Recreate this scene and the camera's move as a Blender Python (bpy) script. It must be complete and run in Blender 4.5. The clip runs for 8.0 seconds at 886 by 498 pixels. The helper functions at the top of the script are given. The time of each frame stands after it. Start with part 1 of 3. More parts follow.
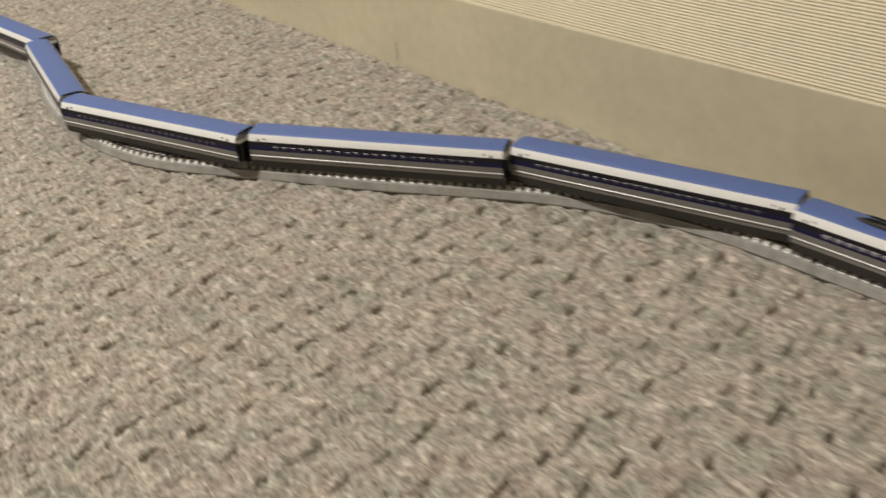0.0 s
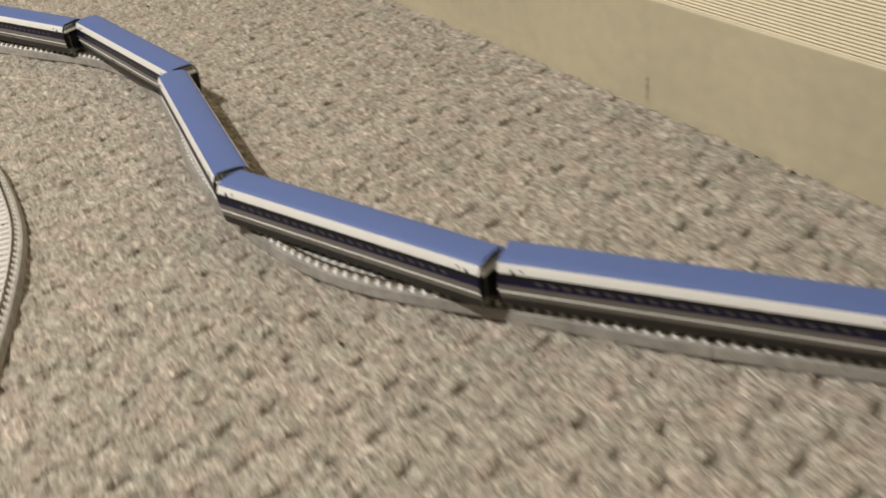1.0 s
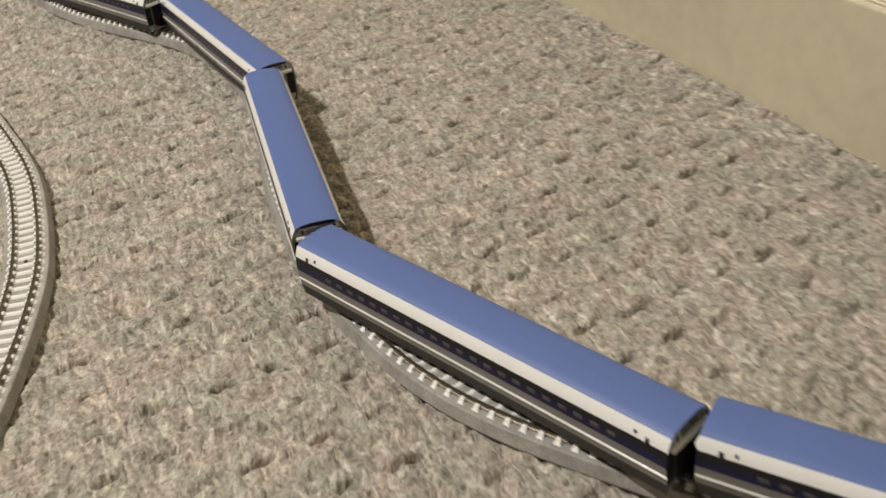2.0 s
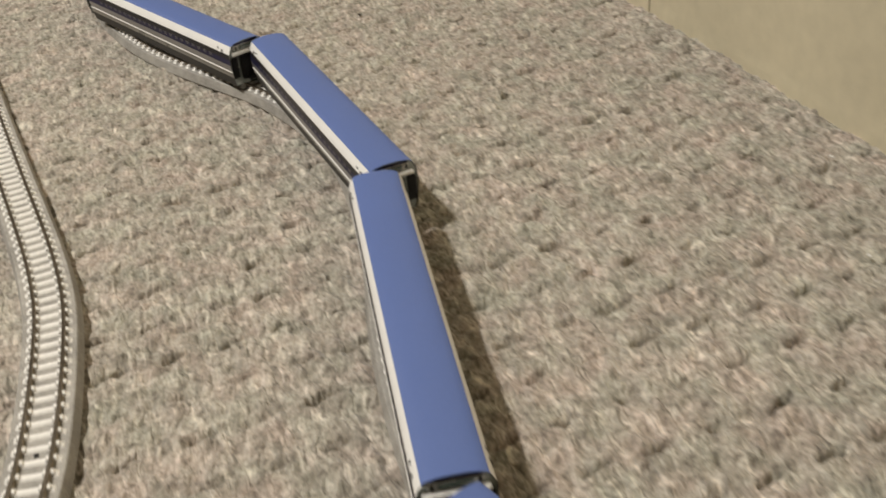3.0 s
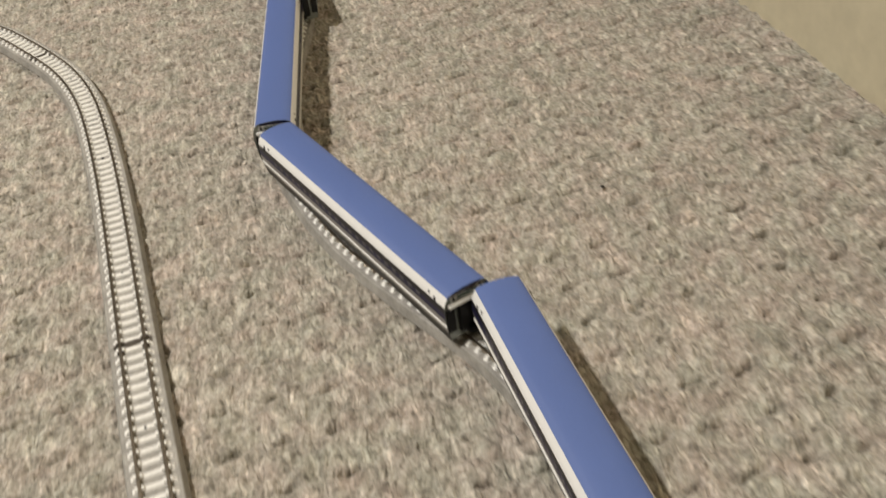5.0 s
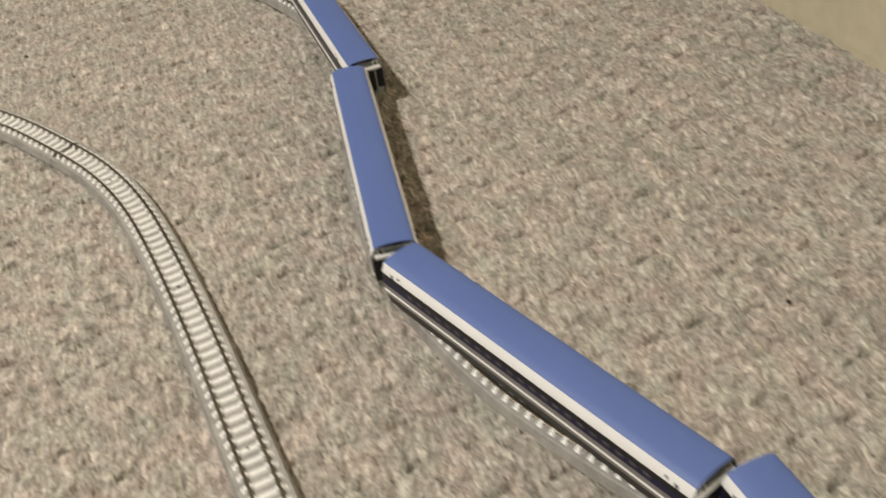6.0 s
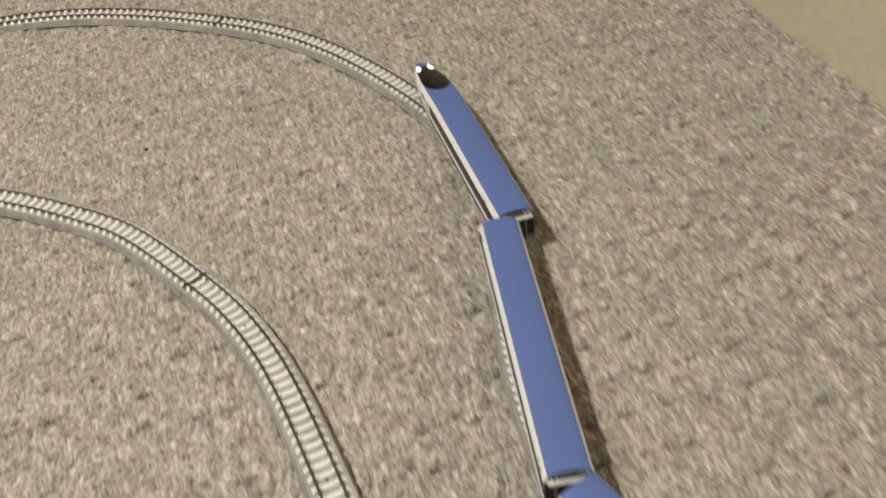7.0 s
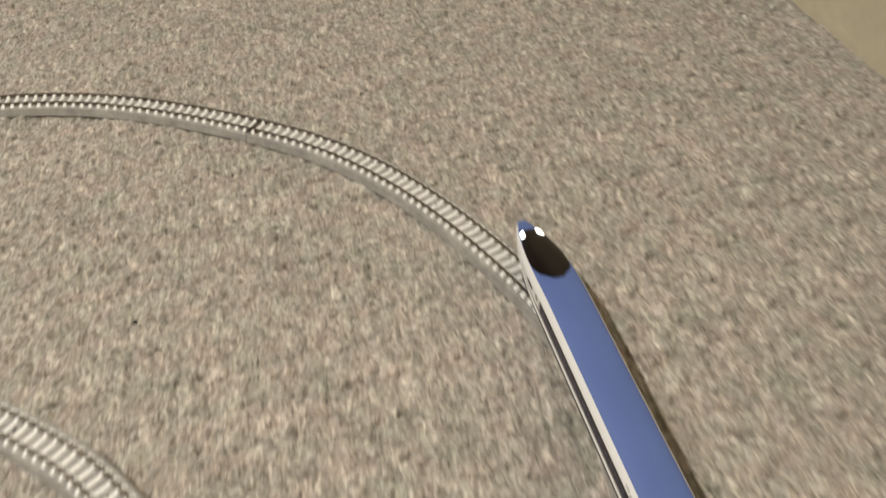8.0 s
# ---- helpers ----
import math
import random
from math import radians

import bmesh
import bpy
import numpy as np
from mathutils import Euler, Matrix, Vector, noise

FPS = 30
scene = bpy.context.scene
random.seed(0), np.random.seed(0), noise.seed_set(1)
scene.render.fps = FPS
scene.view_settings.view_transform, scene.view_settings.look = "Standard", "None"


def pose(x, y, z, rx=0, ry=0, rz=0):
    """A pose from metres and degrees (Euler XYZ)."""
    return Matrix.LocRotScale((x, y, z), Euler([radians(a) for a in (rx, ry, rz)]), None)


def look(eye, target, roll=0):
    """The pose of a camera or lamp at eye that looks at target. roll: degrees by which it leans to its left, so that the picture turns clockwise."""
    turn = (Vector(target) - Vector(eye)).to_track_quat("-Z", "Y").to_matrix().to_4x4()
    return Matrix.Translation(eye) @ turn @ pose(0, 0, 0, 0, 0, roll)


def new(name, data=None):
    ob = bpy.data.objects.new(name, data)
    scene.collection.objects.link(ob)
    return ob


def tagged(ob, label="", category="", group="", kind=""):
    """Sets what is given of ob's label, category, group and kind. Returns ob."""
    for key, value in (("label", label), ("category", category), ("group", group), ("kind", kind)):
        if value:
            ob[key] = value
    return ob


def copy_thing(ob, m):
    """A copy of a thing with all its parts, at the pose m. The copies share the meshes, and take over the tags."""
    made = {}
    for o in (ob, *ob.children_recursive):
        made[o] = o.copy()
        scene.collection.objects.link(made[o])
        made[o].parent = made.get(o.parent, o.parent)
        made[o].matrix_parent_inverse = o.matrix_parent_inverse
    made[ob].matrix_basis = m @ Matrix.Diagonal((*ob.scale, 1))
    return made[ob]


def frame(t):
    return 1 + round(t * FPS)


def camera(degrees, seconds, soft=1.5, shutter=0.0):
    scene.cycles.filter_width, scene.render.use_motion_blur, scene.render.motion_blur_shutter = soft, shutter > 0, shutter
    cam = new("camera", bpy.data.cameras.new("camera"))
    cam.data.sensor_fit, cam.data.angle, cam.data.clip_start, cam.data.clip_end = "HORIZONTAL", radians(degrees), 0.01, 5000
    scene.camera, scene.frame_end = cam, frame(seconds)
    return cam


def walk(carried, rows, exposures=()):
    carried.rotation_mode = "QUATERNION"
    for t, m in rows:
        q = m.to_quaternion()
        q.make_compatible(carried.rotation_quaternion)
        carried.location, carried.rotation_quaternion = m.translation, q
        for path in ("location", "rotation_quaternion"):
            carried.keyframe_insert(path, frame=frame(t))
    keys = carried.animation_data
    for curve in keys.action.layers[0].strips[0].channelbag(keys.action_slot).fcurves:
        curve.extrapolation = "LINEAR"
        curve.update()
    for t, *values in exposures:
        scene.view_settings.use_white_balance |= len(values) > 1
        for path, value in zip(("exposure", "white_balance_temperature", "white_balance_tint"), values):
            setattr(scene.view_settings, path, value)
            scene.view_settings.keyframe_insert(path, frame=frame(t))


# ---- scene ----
# The camera: one lens, carried over the carpet beside the wall (wall along y at x = 0, carpet at z = 0).
cam = camera(47.6, 8.0, soft=1.6, shutter=0.5)
# seconds, x, y, z, yaw, pitch, roll
PATH = [
    (0, -0.4545, -0.0006, 0.2430, -38.00, -28.42, -4.37),
    (0.5, -0.4283, 0.1007, 0.2385, -34.35, -29.56, -5.72),
    (1, -0.3942, 0.2295, 0.2499, -31.86, -32.03, -7.12),
    (1.2, -0.3823, 0.2720, 0.2553, -30.93, -33.01, -7.34),
    (2.3, -0.3146, 0.4053, 0.2026, -22.67, -32.94, -5.26),
    (2.5, -0.3040, 0.4474, 0.1994, -21.57, -33.21, -5.13),
    (3, -0.2964, 0.5039, 0.2066, -19.53, -33.24, -4.90),
    (3.5, -0.2963, 0.5536, 0.2093, -17.77, -33.30, -4.30),
    (4, -0.3021, 0.6006, 0.2277, -16.26, -34.30, -4.61),
    (4.2, -0.3001, 0.6137, 0.2382, -15.14, -34.67, -4.98),
    (5.3, -0.2655, 0.7375, 0.2604, -7.65, -37.56, -9.18),
    (5.5, -0.2771, 0.7570, 0.2581, -8.26, -37.54, -9.97),
    (6, -0.3360, 0.8144, 0.2770, -14.16, -38.40, -8.55),
    (6.5, -0.3435, 0.8459, 0.3074, -13.36, -39.50, -8.01),
    (7, -0.3566, 0.9106, 0.3397, -11.03, -40.07, -7.03),
    (7.5, -0.3491, 1.0047, 0.3177, -9.85, -39.02, -5.56),
    (8, -0.3363, 1.1140, 0.2960, -8.06, -38.52, -5.06),
]
walk(cam, [(t, pose(x, y, z, 0, 0, yaw) @ pose(0, 0, 0, 90 + pitch, 0, 0) @ pose(0, 0, 0, 0, 0, roll)) for t, x, y, z, yaw, pitch, roll in PATH],
     exposures=[(0.0, 0.22), (1.0, 0.16), (3.0, 0.08), (6.0, 0.05), (8.0, 0.02)])

# ---- light: a closed room with one round lamp out of view and one added round fill ----
world = bpy.data.worlds.new("room_air")
world.use_nodes = True
world.node_tree.nodes["Background"].inputs["Color"].default_value = (0.75, 0.72, 0.66, 1)
world.node_tree.nodes["Background"].inputs["Strength"].default_value = 0.02
scene.world = world

# the second, weaker one is a made-up fill that brightens the far end
for spot, watts, wide in (((-1.14, 0.92, 1.75), 36.5, 0.10), ((-1.42, 2.30, 1.62), 9.0, 0.28)):
    lamp_data = bpy.data.lights.new("unseen_lamp_light", "AREA")
    lamp_data.shape, lamp_data.size, lamp_data.energy, lamp_data.color = "DISK", wide, watts, (1.0, 0.955, 0.882)
    lamp_ob = new("unseen_lamp_light", lamp_data)
    lamp_ob.matrix_world = look(spot, (spot[0], spot[1], 0.0))

# ---- materials ----


def material(name):
    mat = bpy.data.materials.new(name)
    mat.use_nodes = True
    tree = mat.node_tree
    return mat, tree, tree.nodes["Principled BSDF"]


def node(tree, kind, **sockets):
    n = tree.nodes.new(kind)
    for key, value in sockets.items():
        n.inputs[key.replace("_", " ")].default_value = value
    return n


def coords(tree, scale=(1, 1, 1)):
    tc = tree.nodes.new("ShaderNodeTexCoord")
    mp = tree.nodes.new("ShaderNodeMapping")
    mp.inputs["Scale"].default_value = scale
    tree.links.new(tc.outputs["Object"], mp.inputs["Vector"])
    return mp.outputs["Vector"]


def noise_tex(tree, vec, scale, detail=4.0, rough=0.6):
    n = node(tree, "ShaderNodeTexNoise", Scale=scale, Detail=detail, Roughness=rough)
    tree.links.new(vec, n.inputs["Vector"])
    return n.outputs["Fac"]


def ramp(tree, fac, stops):
    r = tree.nodes.new("ShaderNodeValToRGB")
    while len(r.color_ramp.elements) < len(stops):
        r.color_ramp.elements.new(0.5)
    for e, (p, c) in zip(r.color_ramp.elements, stops):
        e.position, e.color = p, (*c, 1)
    tree.links.new(fac, r.inputs["Fac"])
    return r.outputs["Color"]


def mixed(tree, fac, a, b, mode="MIX"):
    m = tree.nodes.new("ShaderNodeMix")
    m.data_type, m.blend_type = "RGBA", mode
    for key, v in (("A", a), ("B", b)):
        sock = [i for i in m.inputs if i.name == key and i.type == "RGBA"][0]
        if isinstance(v, tuple):
            sock.default_value = (*v, 1)
        else:
            tree.links.new(v, sock)
    f = [i for i in m.inputs if i.name == "Factor" and i.type == "VALUE"][0]
    if isinstance(fac, float):
        f.default_value = fac
    else:
        tree.links.new(fac, f)
    return [o for o in m.outputs if o.type == "RGBA"][0]


def bumped(tree, bsdf, height, strength, distance):
    b = node(tree, "ShaderNodeBump", Strength=strength, Distance=distance)
    tree.links.new(height, b.inputs["Height"])
    tree.links.new(b.outputs["Normal"], bsdf.inputs["Normal"])


def plain(name, color, rough=0.5, metal=0.0, grain=0.12, scale=300.0, bump=0.0, coat=0.0):
    """Paint, plastic or metal with a fine grain and larger blotches."""
    mat, tree, bsdf = material(name)
    vec = coords(tree)
    fine, broad = noise_tex(tree, vec, scale), noise_tex(tree, vec, scale / 12, 3.0)
    low = tuple(c * (1 - grain) for c in color)
    high = tuple(min(1.0, c * (1 + grain)) for c in color)
    col = mixed(tree, 0.5, ramp(tree, fine, [(0.3, low), (0.7, high)]), ramp(tree, broad, [(0.3, low), (0.7, high)]))
    tree.links.new(col, bsdf.inputs["Base Color"])
    spread = node(tree, "ShaderNodeMapRange", To_Min=max(0.02, rough - 0.08), To_Max=min(1.0, rough + 0.08))
    tree.links.new(broad, spread.inputs["Value"])
    tree.links.new(spread.outputs["Result"], bsdf.inputs["Roughness"])
    bsdf.inputs["Metallic"].default_value = metal
    bsdf.inputs["Coat Weight"].default_value = coat
    if bump:
        bumped(tree, bsdf, fine, 0.5, bump)
    return mat


def carpet_material():
    """Heathered loop yarn: short strands running along y with bumped gaps between the loops and pit shade painted into
    the colour, flecks of pink, green and pale grey.
    """
    mat, tree, bsdf = material("heather_loop_carpet")
    vec = coords(tree)
    wander = noise_tex(tree, vec, 90.0, 2.0, 0.5)
    shift = node(tree, "ShaderNodeVectorMath")
    shift.operation = "MULTIPLY_ADD"
    shift.inputs[1].default_value = (0.006, 0.006, 0.006)
    tree.links.new(wander, shift.inputs[0])
    tree.links.new(vec, shift.inputs[2])

    def squeezed(x, y):
        mp = node(tree, "ShaderNodeMapping", Scale=(x, y, 0.3))
        tree.links.new(shift.outputs[0], mp.inputs["Vector"])
        return mp.outputs["Vector"]

    loops = node(tree, "ShaderNodeTexVoronoi", Scale=330.0, Randomness=1.0)
    loops.feature = "F1"
    tree.links.new(squeezed(1.0, 0.46), loops.inputs["Vector"])
    gaps = node(tree, "ShaderNodeTexVoronoi", Scale=330.0, Randomness=1.0)
    gaps.feature = "DISTANCE_TO_EDGE"
    tree.links.new(squeezed(1.0, 0.46), gaps.inputs["Vector"])
    tuft = node(tree, "ShaderNodeSeparateColor")
    tree.links.new(loops.outputs["Color"], tuft.inputs["Color"])
    yarn = noise_tex(tree, squeezed(1.0, 0.6), 360.0, 3.0, 0.62)
    strand = noise_tex(tree, squeezed(1.0, 0.16), 520.0, 2.0, 0.5)
    fleck = noise_tex(tree, vec, 125.0, 5.0, 0.7)
    hue = noise_tex(tree, vec, 62.0, 3.0, 0.6)
    speckle = noise_tex(tree, vec, 760.0, 2.0, 0.5)
    patch = noise_tex(tree, vec, 16.0, 4.0, 0.6)
    base = ramp(tree, yarn, [(0.31, (0.205, 0.181, 0.150)), (0.47, (0.378, 0.340, 0.288)), (0.65, (0.545, 0.502, 0.442))])
    tint = ramp(tree, fleck, [(0.36, (0.250, 0.226, 0.190)), (0.5, (0.395, 0.356, 0.300)), (0.64, (0.540, 0.491, 0.430))])
    col = mixed(tree, 0.34, base, tint)
    heather = ramp(tree, tuft.outputs["Red"], [(0.0, (0.70, 0.71, 0.70)), (0.30, (0.96, 0.95, 0.95)), (0.70, (1.02, 1.03, 1.02)), (1.0, (1.30, 1.30, 1.31))])
    col = mixed(tree, 0.65, col, heather, "MULTIPLY")
    col = mixed(tree, 1.0, col, ramp(tree, hue, [(0.34, (0.95, 1.0, 0.98)), (0.5, (1.0, 1.0, 1.0)), (0.66, (1.05, 0.985, 0.99))]), "MULTIPLY")
    col = mixed(tree, 1.0, col, ramp(tree, strand, [(0.34, (0.86, 0.85, 0.84)), (0.54, (1.0, 1.0, 1.0)), (0.68, (1.34, 1.33, 1.32))]), "MULTIPLY")
    col = mixed(tree, 1.0, col, ramp(tree, speckle, [(0.36, (0.76, 0.76, 0.77)), (0.52, (1.0, 1.0, 1.01)), (0.68, (1.20, 1.20, 1.22))]), "MULTIPLY")
    # shade of the small pits painted into the yarn colour, plus paler fibres
    pit_shade = noise_tex(tree, squeezed(1.0, 0.75), 430.0, 2.0, 0.55)
    col = mixed(tree, 1.0, col, ramp(tree, pit_shade, [(0.30, (0.50, 0.48, 0.46)), (0.42, (1.0, 1.0, 1.0)), (0.62, (1.0, 1.0, 1.0)), (0.72, (1.18, 1.18, 1.18))]), "MULTIPLY")
    soil = ramp(tree, patch, [(0.3, (0.88, 0.89, 0.87)), (0.7, (1.0, 0.985, 0.97))])
    col = mixed(tree, 1.0, col, soil, "MULTIPLY")
    tree.links.new(col, bsdf.inputs["Base Color"])
    bsdf.inputs["Roughness"].default_value = 0.95
    bsdf.inputs["Specular IOR Level"].default_value = 0.1
    bsdf.inputs["Sheen Weight"].default_value = 0.2
    bsdf.inputs["Sheen Roughness"].default_value = 0.5
    rounded = node(tree, "ShaderNodeMapRange", From_Max=0.35)
    tree.links.new(gaps.outputs["Distance"], rounded.inputs["Value"])
    loop_bump = node(tree, "ShaderNodeBump", Strength=0.42, Distance=0.0016)
    tree.links.new(rounded.outputs["Result"], loop_bump.inputs["Height"])
    fibre = node(tree, "ShaderNodeBump", Strength=0.55, Distance=0.0016)
    tree.links.new(yarn, fibre.inputs["Height"])
    tree.links.new(loop_bump.outputs["Normal"], fibre.inputs["Normal"])
    tree.links.new(fibre.outputs["Normal"], bsdf.inputs["Normal"])
    return mat


def emitting(name, color, strength):
    mat, tree, bsdf = material(name)
    bsdf.inputs["Base Color"].default_value = (*color, 1)
    bsdf.inputs["Emission Color"].default_value = (*color, 1)
    bsdf.inputs["Emission Strength"].default_value = strength
    return mat


CARPET = carpet_material()
VINYL = plain("cream_vinyl", (0.575, 0.515, 0.370), 0.45, grain=0.12, scale=110, bump=0.0003)
RIBBED = plain("ribbed_wallpaper", (0.78, 0.70, 0.53), 0.8, grain=0.06, scale=500, bump=0.0002)
PLASTER = plain("unseen_wall_tone", (0.56, 0.53, 0.47), 0.8, grain=0.04, scale=80, bump=0.0003)
SEAM = plain("dark_seam", (0.20, 0.15, 0.09), 0.8)
BLUE = plain("blue_roof_paint", (0.088, 0.138, 0.345), 0.55, grain=0.05, scale=700)
WHITE = plain("white_body_paint", (0.82, 0.81, 0.79), 0.32, grain=0.04, scale=900, coat=0.2)
NAVY = plain("navy_band_paint", (0.012, 0.011, 0.046), 0.35, grain=0.2, scale=900)
BLACKBAND = plain("black_window_strip", (0.014, 0.013, 0.016), 0.32, grain=0.2, scale=900)
GREY = plain("grey_body_paint", (0.20, 0.19, 0.182), 0.35, grain=0.06, scale=900, coat=0.15)
# painted shade at the skirt's foot; also the collector base's own dark grey
SKIRT = plain("shade_and_collector_grey", (0.045, 0.042, 0.039), 0.55, grain=0.15, scale=600)
SKIRTGREY = plain("grey_skirt_paint", (0.22, 0.208, 0.192), 0.3, grain=0.08, scale=800, coat=0.2)
LEDGE = plain("pale_ledge", (0.62, 0.60, 0.56), 0.25, grain=0.05, scale=900)
BLACK = plain("black_plastic", (0.012, 0.012, 0.013), 0.45, grain=0.3, scale=500)
ENDGREY = plain("silver_grey_end", (0.33, 0.36, 0.34), 0.25, metal=0.5, grain=0.12, scale=700, coat=0.2)
GLASS = plain("smoked_canopy_glass", (0.009, 0.006, 0.005), 0.14, grain=0.2, scale=400)
GLASS.node_tree.nodes["Principled BSDF"].inputs["Specular IOR Level"].default_value = 0.15
PANE = plain("smoky_pane", (0.060, 0.056, 0.066), 0.3, grain=0.5, scale=260)
BIGPANE = plain("pale_pane", (0.28, 0.275, 0.30), 0.3, grain=0.4, scale=260)
HEADLIGHT = emitting("lit_headlight", (1.0, 0.96, 0.84), 9.0)
ENDPANE = plain("greenish_end_glass", (0.10, 0.125, 0.11), 0.18, grain=0.25, scale=500)
LINTEL = plain("brushed_silver", (0.55, 0.55, 0.53), 0.28, metal=0.6, grain=0.15, scale=500)
ROADBED = plain("grey_ballast_plastic", (0.31, 0.293, 0.265), 0.6, grain=0.45, scale=1400, bump=0.0004)
TIE = plain("pale_concrete_tie", (0.82, 0.80, 0.76), 0.38, grain=0.1, scale=900)
RAIL = plain("tarnished_rail", (0.24, 0.205, 0.16), 0.38, metal=1.0, grain=0.15, scale=600)
CHAIR = plain("brown_rail_fixing", (0.075, 0.06, 0.045), 0.6, grain=0.2, scale=900)
STEEL = plain("wheel_steel", (0.25, 0.24, 0.23), 0.35, metal=1.0)

for dull in (NAVY, BLACKBAND, SKIRT, BLACK):
    dull.node_tree.nodes["Principled BSDF"].inputs["Specular IOR Level"].default_value = 0.22

# ---- mesh helpers ----


def mesh_from(name, verts, faces, mat, smooth=False):
    me = bpy.data.meshes.new(name)
    me.from_pydata([tuple(v) for v in verts], [], faces)
    me.materials.append(mat)
    if smooth:
        me.shade_smooth()
    me.update()
    return me


def put(name, me, parent=None, m=None, label=""):
    ob = new(name, me)
    if parent is not None:
        ob.parent = parent
    if m is not None:
        ob.matrix_basis = m
    return tagged(ob, label)


def part(name, bm, mat, parent, label=""):
    bmesh.ops.recalc_face_normals(bm, faces=bm.faces)
    me = bpy.data.meshes.new(name)
    bm.to_mesh(me)
    bm.free()
    me.materials.append(mat)
    return put(name, me, parent, None, label)


def box_bm(x0, y0, z0, x1, y1, z1, bevel=0.0, bm=None):
    bm = bm or bmesh.new()
    made = bmesh.ops.create_cube(bm, size=1.0)["verts"]
    for v in made:
        v.co = Vector(((x0 + x1) / 2 + v.co.x * (x1 - x0), (y0 + y1) / 2 + v.co.y * (y1 - y0), (z0 + z1) / 2 + v.co.z * (z1 - z0)))
    if bevel:
        edges = {e for v in made for e in v.link_edges}
        bmesh.ops.bevel(bm, geom=list(edges), offset=bevel, segments=2, affect="EDGES")
    return bm


def spline(points, step=0.002):
    """A smooth, evenly stepped line through plan points."""
    p = [Vector(q) for q in points]
    p = [2 * p[0] - p[1]] + p + [2 * p[-1] - p[-2]]
    fine = []
    for a, b, c, d in zip(p, p[1:], p[2:], p[3:]):
        for k in range(24):
            t = k / 24
            fine.append(0.5 * (2 * b + (c - a) * t + (2 * a - 5 * b + 4 * c - d) * t * t + (3 * b - a - 3 * c + d) * t**3))
    fine.append(p[-2])
    fine = np.array([tuple(v) for v in fine])
    for _ in range(120):
        fine[1:-1] = 0.5 * fine[1:-1] + 0.25 * (fine[:-2] + fine[2:])
    run = np.r_[0, np.cumsum(np.hypot(*np.diff(fine, axis=0).T))]
    s = np.arange(0, run[-1], step)
    return s, np.c_[np.interp(s, run, fine[:, 0]), np.interp(s, run, fine[:, 1])]


class Line:
    def __init__(self, points):
        self.s, self.p = spline(points)
        self.length = self.s[-1]

    def at(self, s):
        return np.array([np.interp(s, self.s, self.p[:, 0]), np.interp(s, self.s, self.p[:, 1])])

    def heading(self, s):
        d = self.at(s + 0.003) - self.at(s - 0.003)
        return math.atan2(d[1], d[0])

    def nearest(self, x, y):
        return float(self.s[np.argmin(np.hypot(self.p[:, 0] - x, self.p[:, 1] - y))])


# ---- the room ----


def wall_line(y):
    """The wall's foot in plan: it bows gently away from the room by about two centimetres."""
    return 0.024 * np.exp(-((y - 1.05) ** 2) / 0.295) - 0.018



